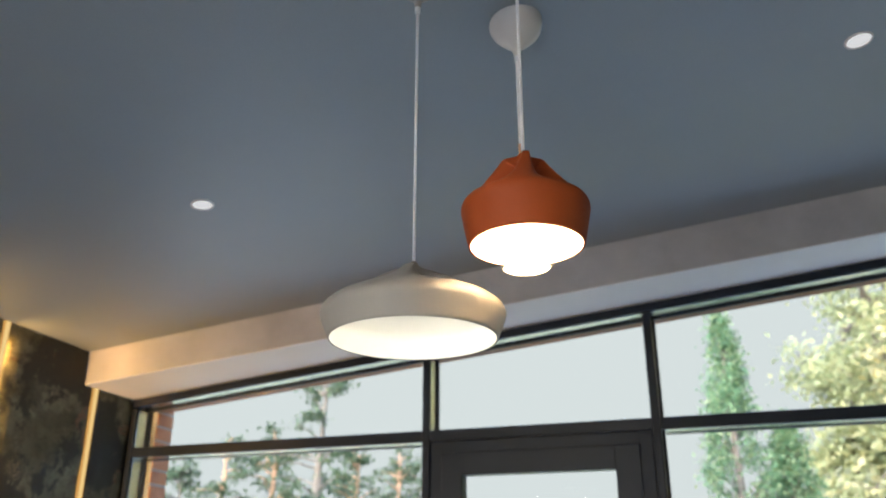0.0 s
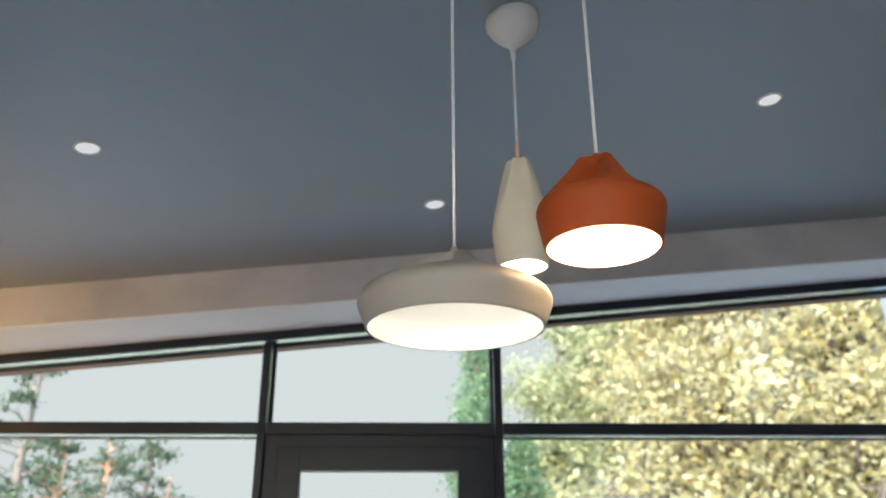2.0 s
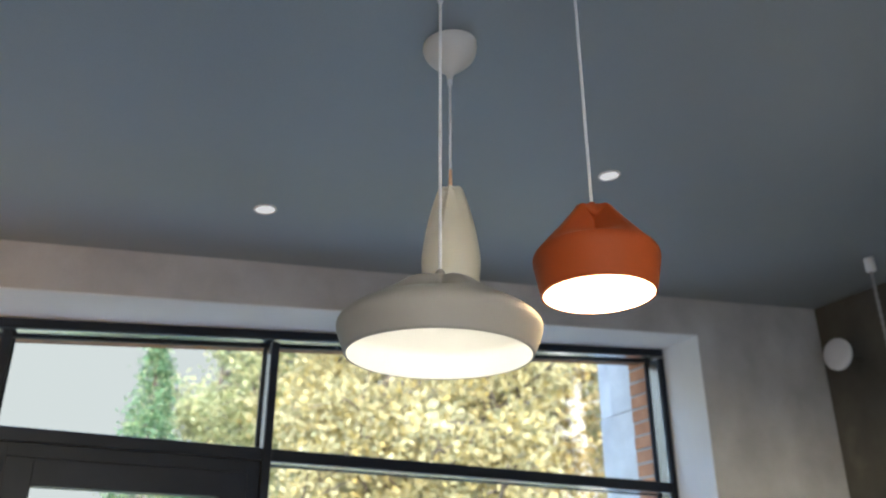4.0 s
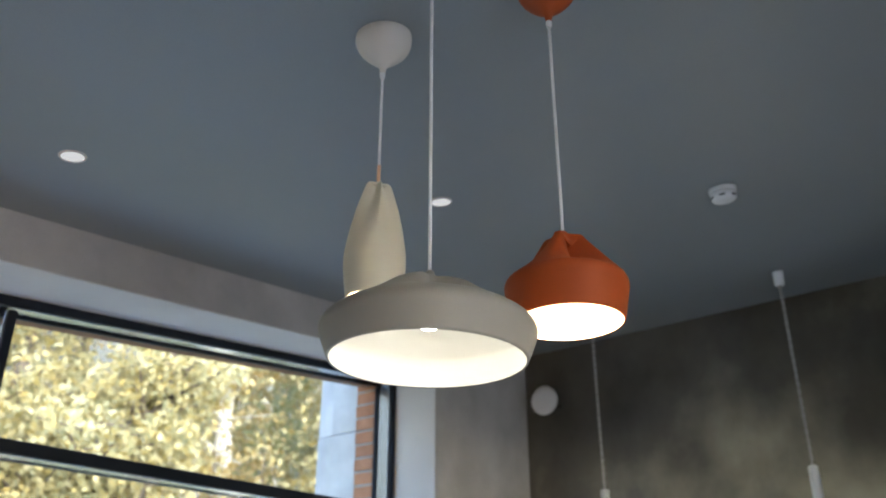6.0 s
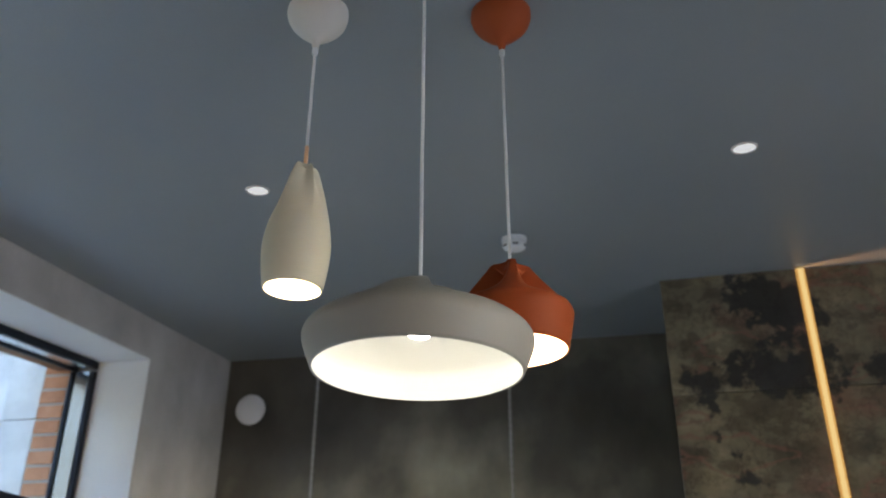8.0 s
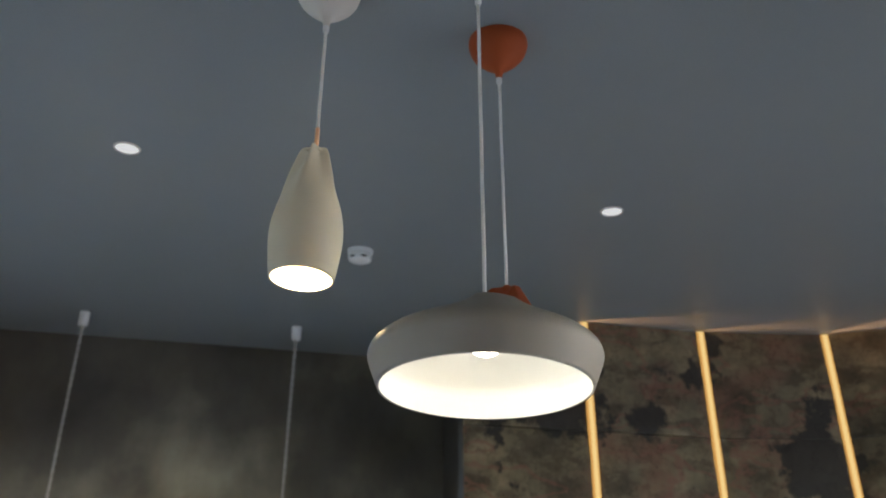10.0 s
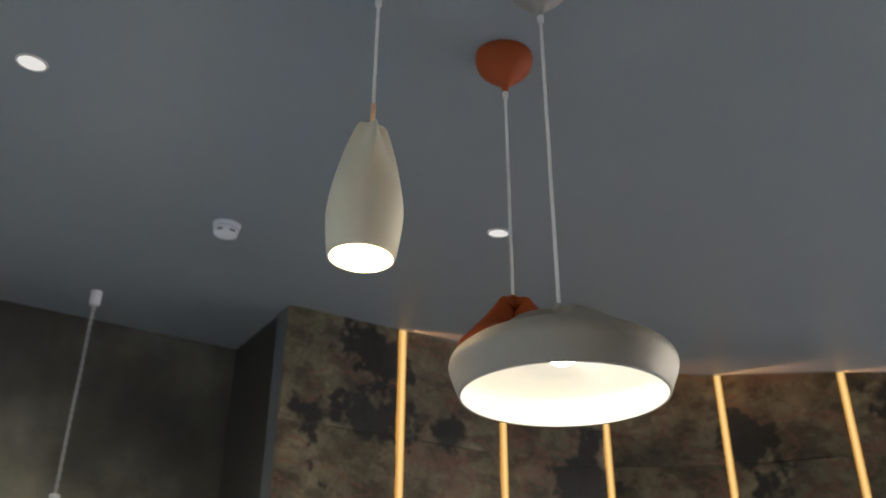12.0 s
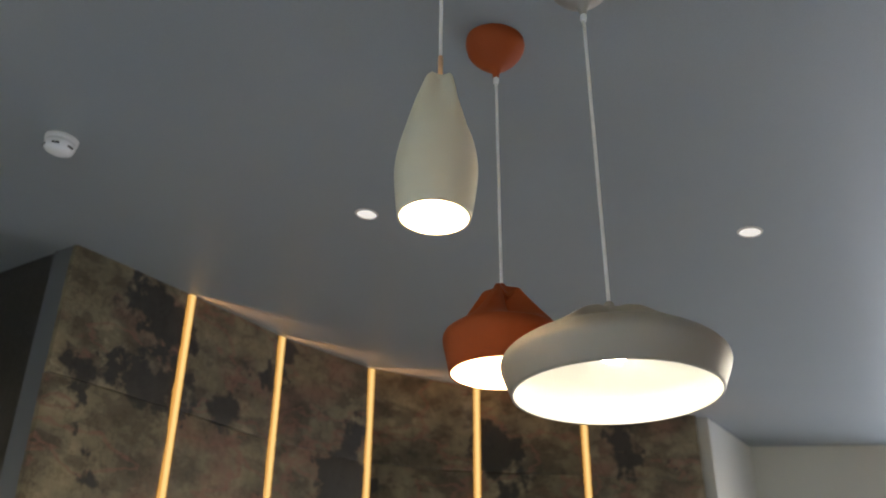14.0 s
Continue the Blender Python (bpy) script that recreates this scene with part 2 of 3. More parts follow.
def hexa(bm, low, high):
    """A solid from four lower and four upper corners, in the same order."""
    v = [bm.verts.new(p) for p in (*low, *high)]
    bm.faces.new(v[3::-1])
    bm.faces.new(v[4:])
    for i in range(4):
        j = (i + 1) % 4
        bm.faces.new((v[i], v[j], v[4 + j], v[4 + i]))
    return v


def box(bm, x0, y0, z0, x1, y1, z1, bevel=0.0):
    v = hexa(bm, [(x0, y0, z0), (x1, y0, z0), (x1, y1, z0), (x0, y1, z0)], [(x0, y0, z1), (x1, y0, z1), (x1, y1, z1), (x0, y1, z1)])
    if bevel:
        edges = {e for q in v for e in q.link_edges}
        bmesh.ops.bevel(bm, geom=list(edges), offset=bevel, segments=2, affect="EDGES", profile=0.5)


def lathe(bm, prof, seg=48, closed=True):
    """Rings of (radius, z) turned round z."""
    rings = []
    for r, z in prof:
        rings.append([bm.verts.new((r * math.cos(2 * math.pi * k / seg), r * math.sin(2 * math.pi * k / seg), z)) for k in range(seg)])
    for a, b in zip(rings, rings[1:]):
        for k in range(seg):
            j = (k + 1) % seg
            bm.faces.new((a[k], a[j], b[j], b[k]))
    if closed:
        bm.faces.new(rings[0][::-1])
        bm.faces.new(rings[-1])


def tube(bm, pts, radii, seg=10):
    """A tapered tube along a line of points."""
    pts = [Vector(p) for p in pts]
    rings = []
    for i, p in enumerate(pts):
        d = (pts[min(i + 1, len(pts) - 1)] - pts[max(i - 1, 0)]).normalized()
        a = d.orthogonal().normalized()
        b = d.cross(a)
        if rings:
            a = (last - d * last.dot(d)).normalized()
            b = d.cross(a)
        last = a
        rings.append([bm.verts.new(p + radii[i] * (a * math.cos(2 * math.pi * k / seg) + b * math.sin(2 * math.pi * k / seg))) for k in range(seg)])
    for a, b in zip(rings, rings[1:]):
        for k in range(seg):
            j = (k + 1) % seg
            bm.faces.new((a[k], a[j], b[j], b[k]))
    bm.faces.new(rings[0][::-1])
    bm.faces.new(rings[-1])


def smoothed(prof, n):
    """n points on a smooth line through the profile."""
    p = np.array(prof, float)
    q = np.vstack([2 * p[0] - p[1], p, 2 * p[-1] - p[-2]])
    out = []
    for s in np.linspace(0, len(p) - 1 - 1e-9, n):
        i = int(s)
        u = s - i
        a, b, c, d = q[i:i + 4]
        out.append(0.5 * (2 * b + (c - a) * u + (2 * a - 5 * b + 4 * c - d) * u * u + (3 * b - a - 3 * c + d) * u ** 3))
    return np.array(out)


# ---- setting ----
SX, SY, Z0 = 0.106, -0.0072, 2.94
XW, XE, YN, YS = -2.37, 3.425, 1.895, -4.70
OPEN_E = 2.465
FRAME_Y = 2.17


def cz(x, y):
    """The sloping ceiling's height."""
    return Z0 + SX * x + SY * y


def head(x):
    """The sloping window head's height."""
    return 2.987 + 0.098 * (x - OPEN_E)


def face_y(x):
    """The room face of the window wall, slightly out of square."""
    return YN + 0.02 * (x - OPEN_E)


def wall(name, corners, z0, mat, top=0.08):
    bm = bmesh.new()
    hexa(bm, [(x, y, z0) for x, y in corners], [(x, y, cz(x, y) + top) for x, y in corners])
    return tagged(part(name, bm, mat), kind="structure")


bm = bmesh.new()
pl = [(XW - 0.5, YS - 0.4), (XE + 0.44, YS - 0.4), (XE + 0.44, 2.50), (XW - 0.5, 2.50)]
hexa(bm, [(x, y, cz(x, y)) for x, y in pl], [(x, y, cz(x, y) + 0.3) for x, y in pl])
tagged(part("ceiling", bm, M_CEILING), "sloping ceiling in matt grey-blue paint", kind="structure")
bm = bmesh.new()
box(bm, XW - 0.5, YS - 0.4, -0.12, XE + 0.4, 2.50, 0.0)
tagged(part("floor", bm, M_FLOOR), "pale grey stone floor", kind="structure")

# white reveal lining of the opening
bm = bmesh.new()
pl = [(XW, face_y(XW) + 0.001), (OPEN_E - 0.001, YN + 0.001), (OPEN_E - 0.001, FRAME_Y - 0.002), (XW, FRAME_Y - 0.002)]
hexa(bm, [(x, y, head(x) - 0.004) for x, y in pl], [(x, y, head(x) + 0.002) for x, y in pl])
tagged(part("trim_soffit", bm, M_WHITE), "white painted soffit of the window opening", kind="structure")
bm = bmesh.new()
pl = [(OPEN_E - 0.004, YN + 0.001), (OPEN_E + 0.002, YN + 0.001), (OPEN_E + 0.002, FRAME_Y - 0.002), (OPEN_E - 0.004, FRAME_Y - 0.002)]
hexa(bm, [(x, y, 0.0) for x, y in pl], [(x, y, head(x) - 0.005) for x, y in pl])
tagged(part("trim_jamb", bm, M_WHITE), "white painted jamb of the window opening", kind="structure")

# north wall: header over the opening and the pier beside it
bm = bmesh.new()
pl = [(XW - 0.3, face_y(XW - 0.3)), (OPEN_E, YN), (OPEN_E, 2.29), (XW - 0.3, 2.29)]
hexa(bm, [(x, y, head(x)) for x, y in pl], [(x, y, cz(x, y) + 0.08) for x, y in pl])
tagged(part("wall_north_header", bm, M_PLASTER), "pale grey plastered header over the window", kind="structure")
tagged(wall("wall_north_pier", [(OPEN_E, YN), (XE + 0.3, face_y(XE + 0.3)), (XE + 0.3, 2.29), (OPEN_E, 2.29)], 0, M_PLASTER), "pale grey plastered wall beside the window")
tagged(wall("wall_east", [(XE, -0.9), (XE + 0.3, -0.9), (XE + 0.3, face_y(XE + 0.3) - 0.001), (XE, face_y(XE) - 0.001)], 0, M_DARK), "dark cloudy polished plaster wall with pools of light painted in")
tagged(wall("wall_return_east", [(2.600, -0.637), (2.600, -0.80), (XE + 0.3, -0.95), (XE + 0.3, -0.80)], 0, M_UMBER), "dark plaster return wall beside the stone")
tagged(wall("trim_return", [(2.440, -0.612), (2.440, -0.80), (2.598, -0.80), (2.598, -0.627)], 0, M_RETURN), "pale blue-grey edge strip beside the stone")
tagged(wall("wall_south", [(-0.2, YS - 0.3), (1.1, YS - 0.3), (1.1, YS), (-0.2, YS)], 0, M_CREAM), "cream painted back wall")
tagged(wall("wall_return_south", [(0.74, -3.84), (0.68, YS), (1.0, YS), (1.0, -3.84)], 0, M_CREAM), "cream painted return beside the stone wall")
bm = bmesh.new()
box(bm, XW - 0.3, YS - 0.3, 0, XW - 0.04, 2.50, 3.2)
tagged(part("wall_west", bm, M_GROOVE), "dark backing of the stone panels", kind="structure")

# south side out of view, left open above this sill to add daylight
bm = bmesh.new()
box(bm, XW - 0.04, YS - 0.3, 0, -0.201, YS - 0.002, 0.1)
tagged(part("wall_south_opening", bm, M_CREAM), "low cream sill of an unseen south opening added for daylight", kind="structure")

# stone line in plan, a slot at each corner
LINE = [(2.425, -0.61), (2.392, -1.217), (2.384, -1.844), (2.25, -2.464), (1.835, -2.945), (1.32, -3.30), (0.79, -3.785)]
SEAMS = [0.22, 1.44, 2.66]


def along(a, b):
    d = Vector((b[0] - a[0], b[1] - a[1], 0))
    return d.length, d.normalized()


def slab(parent, a, b, inward, z0, z1, mat, gap_a, gap_b, seed):
    """One split-faced slate panel between two points of the plan; z1 None: up to the ceiling."""
    length, d = along(a, b)
    nx, nz = 14, 22
    bm = bmesh.new()
    grid = []
    for i in range(nx + 1):
        row = []
        u = gap_a + (length - gap_a - gap_b) * i / nx
        for j in range(nz + 1):
            px, py = a[0] + d.x * u, a[1] + d.y * u
            top = cz(px, py) + 0.02 if z1 is None else z1
            z = z0 + (top - z0) * j / nz
            rough = 0.009 * noise.noise((u * 4 + seed * 7.1, z * 4, seed)) + 0.004 * noise.noise((u * 17, z * 17, seed * 3.3))
            if i in (0, nx) or j in (0, nz):
                rough -= 0.003
            row.append(bm.verts.new((px + inward.x * rough, py + inward.y * rough, z)))
        grid.append(row)
    for i in range(nx):
        for j in range(nz):
            bm.faces.new((grid[i][j], grid[i + 1][j], grid[i + 1][j + 1], grid[i][j + 1]))
    rim = [r[0] for r in grid] + grid[-1][1:] + [r[-1] for r in grid[-2::-1]] + grid[0][-2:0:-1]
    back = [bm.verts.new(v.co - 0.028 * inward) for v in rim]
    for k in range(len(rim)):
        j = (k + 1) % len(rim)
        bm.faces.new((rim[k], rim[j], back[j], back[k]))
    bm.faces.new(back)
    return part("stone_panel", bm, mat, parent, smooth=False)


def strip_light(p, inward, group, top=None):
    """A slim amber strip in the slot between two stone panels."""
    t = cz(*p) - 0.003 if top is None else top
    side = Vector((-inward.y, inward.x, 0))
    ob = thing("strip_light", (p[0], p[1], 0.15), "amber glowing strip light set between stone panels", "light", group)
    owner = ob
    for name, w, front, back, mat in (("channel", 0.0195, -0.0125, -0.03, M_GROOVE), ("diffuser", 0.0178, 0.005, -0.012, M_STRIP), ("core", 0.0105, 0.0075, 0.0052, M_STRIP_CORE)):
        bm = bmesh.new()
        c = [(-w, back), (w, back), (w, front), (-w, front)]
        q = [side * s + inward * f for s, f in c]
        hexa(bm, [(v.x, v.y, 0) for v in q], [(v.x, v.y, t - 0.15) for v in q])
        made = part(name, bm, mat, owner)
        owner = made if name == "diffuser" else ob
    return ob


def strip_end(p, inward, top, watts):
    """The upper end of a strip: a grazing fan of light over the ceiling, along the wall."""
    side = Vector((-inward.y, inward.x, 0))
    lamp = new("strip_end", bpy.data.lights.new("strip_end", "AREA"))
    lamp.data.shape, lamp.data.size, lamp.data.size_y = "RECTANGLE", 0.006, 0.16
    lamp.data.energy, lamp.data.color, lamp.data.spread = watts, (1.0, 0.47, 0.17), radians(40)
    at = Vector((p[0] + inward.x * 0.012, p[1] + inward.y * 0.012, top - 0.086))
    lamp.matrix_world = look(at, at + side * 0.95 + inward * 0.30 + Vector((0, 0, 0.10)))


def strip_side(y, watts):
    """Sideways light of a proud strip on the west wall, towards the window."""
    lamp = new("strip_side", bpy.data.lights.new("strip_side", "AREA"))
    lamp.data.shape, lamp.data.size, lamp.data.size_y = "RECTANGLE", 0.012, 2.2
    lamp.data.energy, lamp.data.color = watts, (1.0, 0.53, 0.12)
    lamp.matrix_world = look((XW + 0.009, y + 0.018, 1.5), (XW + 0.3, y + 1.0, 1.5))


strip_side(1.268, 0.9)
strip_side(0.65, 1.5)
stone = thing("stone_wall", (LINE[0][0], LINE[0][1], 0), "faceted wall of brown split slate panels with light slots", "wall", kind="structure")
stone.location = (0, 0, 0)
G = 0.0205
for i, (a, b) in enumerate(zip(LINE, LINE[1:])):
    length, d = along(a, b)
    inward = Vector((d.y, -d.x, 0))
    for j, z in enumerate(SEAMS):
        up = SEAMS[j + 1] - 0.002 if j < 2 else None
        slab(stone, a, b, inward, z + 0.002, up, M_SLATE, 0.0 if i == 0 else G, 0.0 if i == len(LINE) - 2 else G, i * 3 + j + 1)
    bm = bmesh.new()
    if i == 0:
        a = (a[0] + 0.08 * d.x, a[1] + 0.08 * d.y)
    o = inward * -0.03
    o2 = inward * -0.2
    q = [(a[0] + o.x, a[1] + o.y), (a[0] + o2.x, a[1] + o2.y), (b[0] + o2.x, b[1] + o2.y), (b[0] + o.x, b[1] + o.y)]
    hexa(bm, [(x, y, 0) for x, y in q], [(x, y, cz(x, y) + 0.08) for x, y in q])
    part("backing", bm, M_GROOVE, stone)
for i in range(1, len(LINE) - 1):
    i0 = along(LINE[i - 1], LINE[i])[1]
    i1 = along(LINE[i], LINE[i + 1])[1]
    m = (i0 + i1).normalized()
    strip_light(LINE[i], Vector((m.y, -m.x, 0)), "strip lights of the brown stone wall")
    strip_end(LINE[i], Vector((i1.y, -i1.x, 0)), cz(*LINE[i]), FAN)

west = thing("stone_wall", (0, 0, 0), "flat wall of dark green-grey slate panels with light slots", "wall", kind="structure")
YW = [2.165, 1.880, 1.268, 0.65, 0.04, -0.57, -1.18, -1.79, -2.40, -3.01, -3.62, -4.23, -4.69]
for i, (y0, y1) in enumerate(zip(YW, YW[1:])):
    for j, z in enumerate(SEAMS[:2]):
        up = 2.40 if i == 0 and j == 1 else (1.438 if j == 0 else None)
        if i == 0 and j == 1:
            up = head(XW) - 0.003
        slab(west, (XW, y0), (XW, y1), Vector((1, 0, 0)), z + 0.002, up, M_SLATE_G, 0.0 if i == 0 else G, G, 40 + 2 * i + j)
for y in YW[1:-1]:
    strip_light((XW, y), Vector((1, 0, 0)), "strip lights of the green-grey stone wall", head(XW) - 0.004 if y > 1.8 else None)
    if y > 1:
        strip_end((XW, y), Vector((1, 0, 0)), head(XW) if y > 1.8 else cz(XW, y), FAN * 0.5)

# ---- window ----
window = thing("window_1", (0, 0, 0), "anthracite framed window wall with a glazed door", "window", kind="structure")


def sloped_bar(name, x0, x1, low, high, y0, y1, mat=None, parent=window):
    """A bar whose lower and upper edges are functions of x."""
    bm = bmesh.new()
    v = hexa(bm, [(x0, y0, low(x0)), (x1, y0, low(x1)), (x1, y1, low(x1)), (x0, y1, low(x0))], [(x0, y0, high(x0)), (x1, y0, high(x1)), (x1, y1, high(x1)), (x0, y1, high(x0))])
    bmesh.ops.bevel(bm, geom=bm.edges[:], offset=0.004, segments=2, affect="EDGES", profile=0.5)
    return part(name, bm, mat or M_FRAME, parent)


F0, F1 = FRAME_Y, FRAME_Y + 0.125
WX0, WX1 = XW + 0.002, OPEN_E - 0.005
MUL = (-0.737, 0.294)
MW, TZ0, TZ1, HD, SW = 0.0175, 2.212, 2.263, 0.042, 0.030
LIP = 0.010
LAYERS = (("", F0, F0 + 0.024, 0.0, M_FRAME), ("_return", F0 + 0.0245, F1 - 0.0205, -0.0015, M_REBATE), ("_lip", F1 - 0.02, F1, LIP, M_FRAME))


def frame_bar(name, x0, x1, low, high, sides):
    """A deep bar: dark room face, glossy return and a dark outer lip that stands proud on the given sides (left, right, below, above)."""
    owner = None
    for tail, y0, y1, out, mat in LAYERS:
        l, r, d, u = (out * k for k in sides)
        ob = sloped_bar(name if owner is None else name + tail, x0 - l, x1 + r, lambda x: low(x) - d, lambda x: high(x) + u, y0, y1, mat, owner or window)
        owner = owner or ob


def top_in(x):
    """The lower edge of the head rail."""
    return head(x) - HD


frame_bar("head_rail", WX0, WX1, top_in, lambda x: head(x) - 0.002, (0, 0, 1, 0))
frame_bar("side_stile", WX0, WX0 + SW, lambda x: 0.004, lambda x: top_in(x) - 0.012, (0, 1, 0, 0))
frame_bar("side_stile", WX1 - SW, WX1, lambda x: 0.004, lambda x: top_in(x) - 0.012, (1, 0, 0, 0))
for x in MUL:
    frame_bar("mullion", x - MW, x + MW, lambda x: 0.004, lambda x: top_in(x) - 0.012, (1, 1, 0, 0))
bays = [(WX0 + SW + 0.012, MUL[0] - MW - 0.012), (MUL[0] + MW + 0.012, MUL[1] - MW - 0.012), (MUL[1] + MW + 0.012, WX1 - SW - 0.012)]
for k, (x0, x1) in enumerate(bays):
    frame_bar("transom", x0 - 0.011, x1 + 0.011, lambda x: TZ0, lambda x: TZ1, (-1.2, -1.2, 0.5, 0.5))
    if k != 1:
        frame_bar("bottom_rail", x0 - 0.011, x1 + 0.011, lambda x: 0.004, lambda x: 0.09, (-1.2, -1.2, 0, 1))
    for low, high in (((lambda x: TZ1), top_in), ((lambda x: 0.09), (lambda x: TZ0))):
        if k == 1 and low(0) < 1:
            continue
        bm = bmesh.new()
        c = [(x0 - 0.006, F1 - 0.034), (x1 + 0.006, F1 - 0.034), (x1 + 0.006, F1 - 0.024), (x0 - 0.006, F1 - 0.024)]
        hexa(bm, [(x, y, low(x) + 0.003) for x, y in c], [(x, y, high(x) - 0.003) for x, y in c])
        part("pane", bm, M_GLASS, window).visible_shadow = False

door = thing("door_1", (MUL[0] + 0.05, FRAME_Y, 0), "closed glazed door in a wide anthracite frame", "door", kind="structure")
dx0, dx1 = bays[1]
DO = Vector((MUL[0] + 0.05, FRAME_Y, 0))


def door_bar(name, x0, z0, x1, z1, y0, y1, mat=M_FRAME):
    bm = bmesh.new()
    box(bm, x0 - DO.x, y0, z0, x1 - DO.x, y1, z1, 0.004)
    return part(name, bm, mat, door)


door_bar("frame_jamb", dx0 - 0.010, 0.004, dx0 + 0.05, 2.211, 0.012, 0.085)
door_bar("frame_jamb", dx1 - 0.05, 0.004, dx1 + 0.010, 2.211, 0.012, 0.085)
door_bar("frame_head", dx0 + 0.047, 2.156, dx1 - 0.047, 2.213, 0.012, 0.085)
door_bar("leaf_stile", dx0 + 0.046, 0.012, dx0 + 0.145, 2.158, -0.004, 0.07)
door_bar("leaf_stile", dx1 - 0.152, 0.012, dx1 - 0.046, 2.158, -0.004, 0.07)
door_bar("leaf_rail", dx0 + 0.142, 2.058, dx1 - 0.149, 2.158, -0.004, 0.07)
door_bar("leaf_rail", dx0 + 0.142, 0.012, dx1 - 0.149, 0.12, -0.004, 0.07)
door_bar("pane", dx0 + 0.142, 0.118, dx1 - 0.149, 2.060, 0.03, 0.04, M_GLASS).visible_shadow = False

# ---- outside of the window wall ----


def outer_jamb(x0, x1, name_label):
    """A brick-lined jamb outside the frame, with single bricks."""
    ob = thing("brick_jamb", (0, 0, 0), name_label, "brick wall", kind="structure")
    bm = bmesh.new()
    box(bm, x0 + 0.004, 2.302, -0.1, x1 - 0.004, 2.44, 3.3)
    part("mortar", bm, M_MORTAR, ob)
    bm = bmesh.new()
    box(bm, -0.5 * (x1 - x0), 0, 0, 0.5 * (x1 - x0), 0.135, 0.063, 0.004)
    first = part("brick", bm, M_BRICK, ob)
    first.location = ((x0 + x1) / 2, 2.305, 0.9)
    z = 0.9
    while z < 3.2:
        z += 0.075
        o = first.copy()
        scene.collection.objects.link(o)
        o.location = ((x0 + x1) / 2 + random.uniform(-0.003, 0.003), 2.302 + random.uniform(0, 0.006), z)
    return ob


outer_jamb(2.43, 2.70, "orange brick jamb outside the window")
outer_jamb(-2.62, -2.30, "orange brick jamb outside the window")

pier = thing("stone_pier", (0, 0, 0), "pale grey rough stone pier outside the window", "pier", kind="structure")
bm = bmesh.new()
box(bm, 2.47, 2.448, -0.2, 3.2, 2.74, 4.4)
part("core", bm, M_MORTAR, pier)
z, k = 0.0, 0
while z < 4.3:
    h = random.uniform(0.22, 0.42)
    cuts = [2.448, 2.448 + random.uniform(0.10, 0.20), 2.755] if k % 2 else [2.448, 2.755]
    for y0, y1 in zip(cuts, cuts[1:]):
        bm = bmesh.new()
        box(bm, 2.448 + random.uniform(-0.006, 0.006), y0 + 0.0015, z + 0.0015, 2.52, y1 - 0.0015, z + h - 0.0015, 0.006)
        part("stone", bm, M_PIER, pier)
    z += h
    k += 1
bm = bmesh.new()
pl = [(XW - 0.3, 2.30), (2.429, 2.30), (2.429, 2.372), (XW - 0.3, 2.372)]
hexa(bm, [(x, y, head(x) - 0.046) for x, y in pl], [(x, y, head(x) + 0.04) for x, y in pl])
tagged(part("outer_soffit", bm, M_TIMBER), "brown timber soffit outside the window head", kind="structure")
bm = bmesh.new()
pl = [(XW - 0.5, 2.30), (XE + 0.4, 2.30), (XE + 0.4, 2.47), (XW - 0.5, 2.47)]
hexa(bm, [(x, y, head(x) + 0.041) for x, y in pl], [(x, y, cz(x, y) + 0.01) for x, y in pl])
tagged(part("wall_outer_header", bm, M_BRICK), "orange brick header outside", kind="structure")
bm = bmesh.new()
box(bm, 2.71, 2.30, -0.1, XE + 0.4, 2.44, 3.3)
tagged(part("wall_outer_pier", bm, M_BRICK), "orange brick wall outside", kind="structure")
bm = bmesh.new()
S = 1500
vs = [bm.verts.new(p) for p in ((-S, -S, -0.2), (S, -S, -0.2), (S, S, -0.2), (-S, S, -0.2))]
bm.faces.new(vs)
tagged(part("ground", bm, M_GROUND), "pale gravel ground outside", kind="structure")

bm = bmesh.new()
box(bm, -40.0, 6.5, -0.22, 44.0, 46.0, -0.15, 0.02)
tagged(part("lawn", bm, M_LAWN), "lawn strewn with yellow autumn leaves", kind="structure")

bm = bmesh.new()
far = [(48 * math.sin(radians(a)), 48 * math.cos(radians(a))) for a in range(-64, 81, 4)]
low = [bm.verts.new((x, y, -0.19)) for x, y in far]
high = [bm.verts.new((x, y, 22.0)) for x, y in far]
for k in range(len(far) - 1):
    bm.faces.new((low[k], low[k + 1], high[k + 1], high[k]))
tagged(part("backdrop", bm, M_SKY), "pale overcast sky beyond the trees", kind="structure")

# unseen slab, added to throw daylight up onto the ceiling
bm = bmesh.new()
box(bm, -6.0, -10.0, -0.19, 3.0, -4.95, -0.02, 0.01)
tagged(part("bounce_pavement", bm, M_BOUNCE), "unseen pale slab added beyond the open south side to bounce daylight in", kind="structure")

# ---- pendant lamps ----


def pleats(theta, hollows, width, drop):
    """Folds round a neck: 1 in the middle of each scooped hollow, 0 on the broad ridges between; drop turns the hollows as they run down."""
    best = 0.0
    for h in hollows:
        d = (theta - radians(h) - drop + math.pi) % (2 * math.pi) - math.pi
        u = d / radians(width)
        u *= 1.1 if d > 0 else 0.92
        best = max(best, max(0.0, 1 - u * u) ** 1.1)
    return best


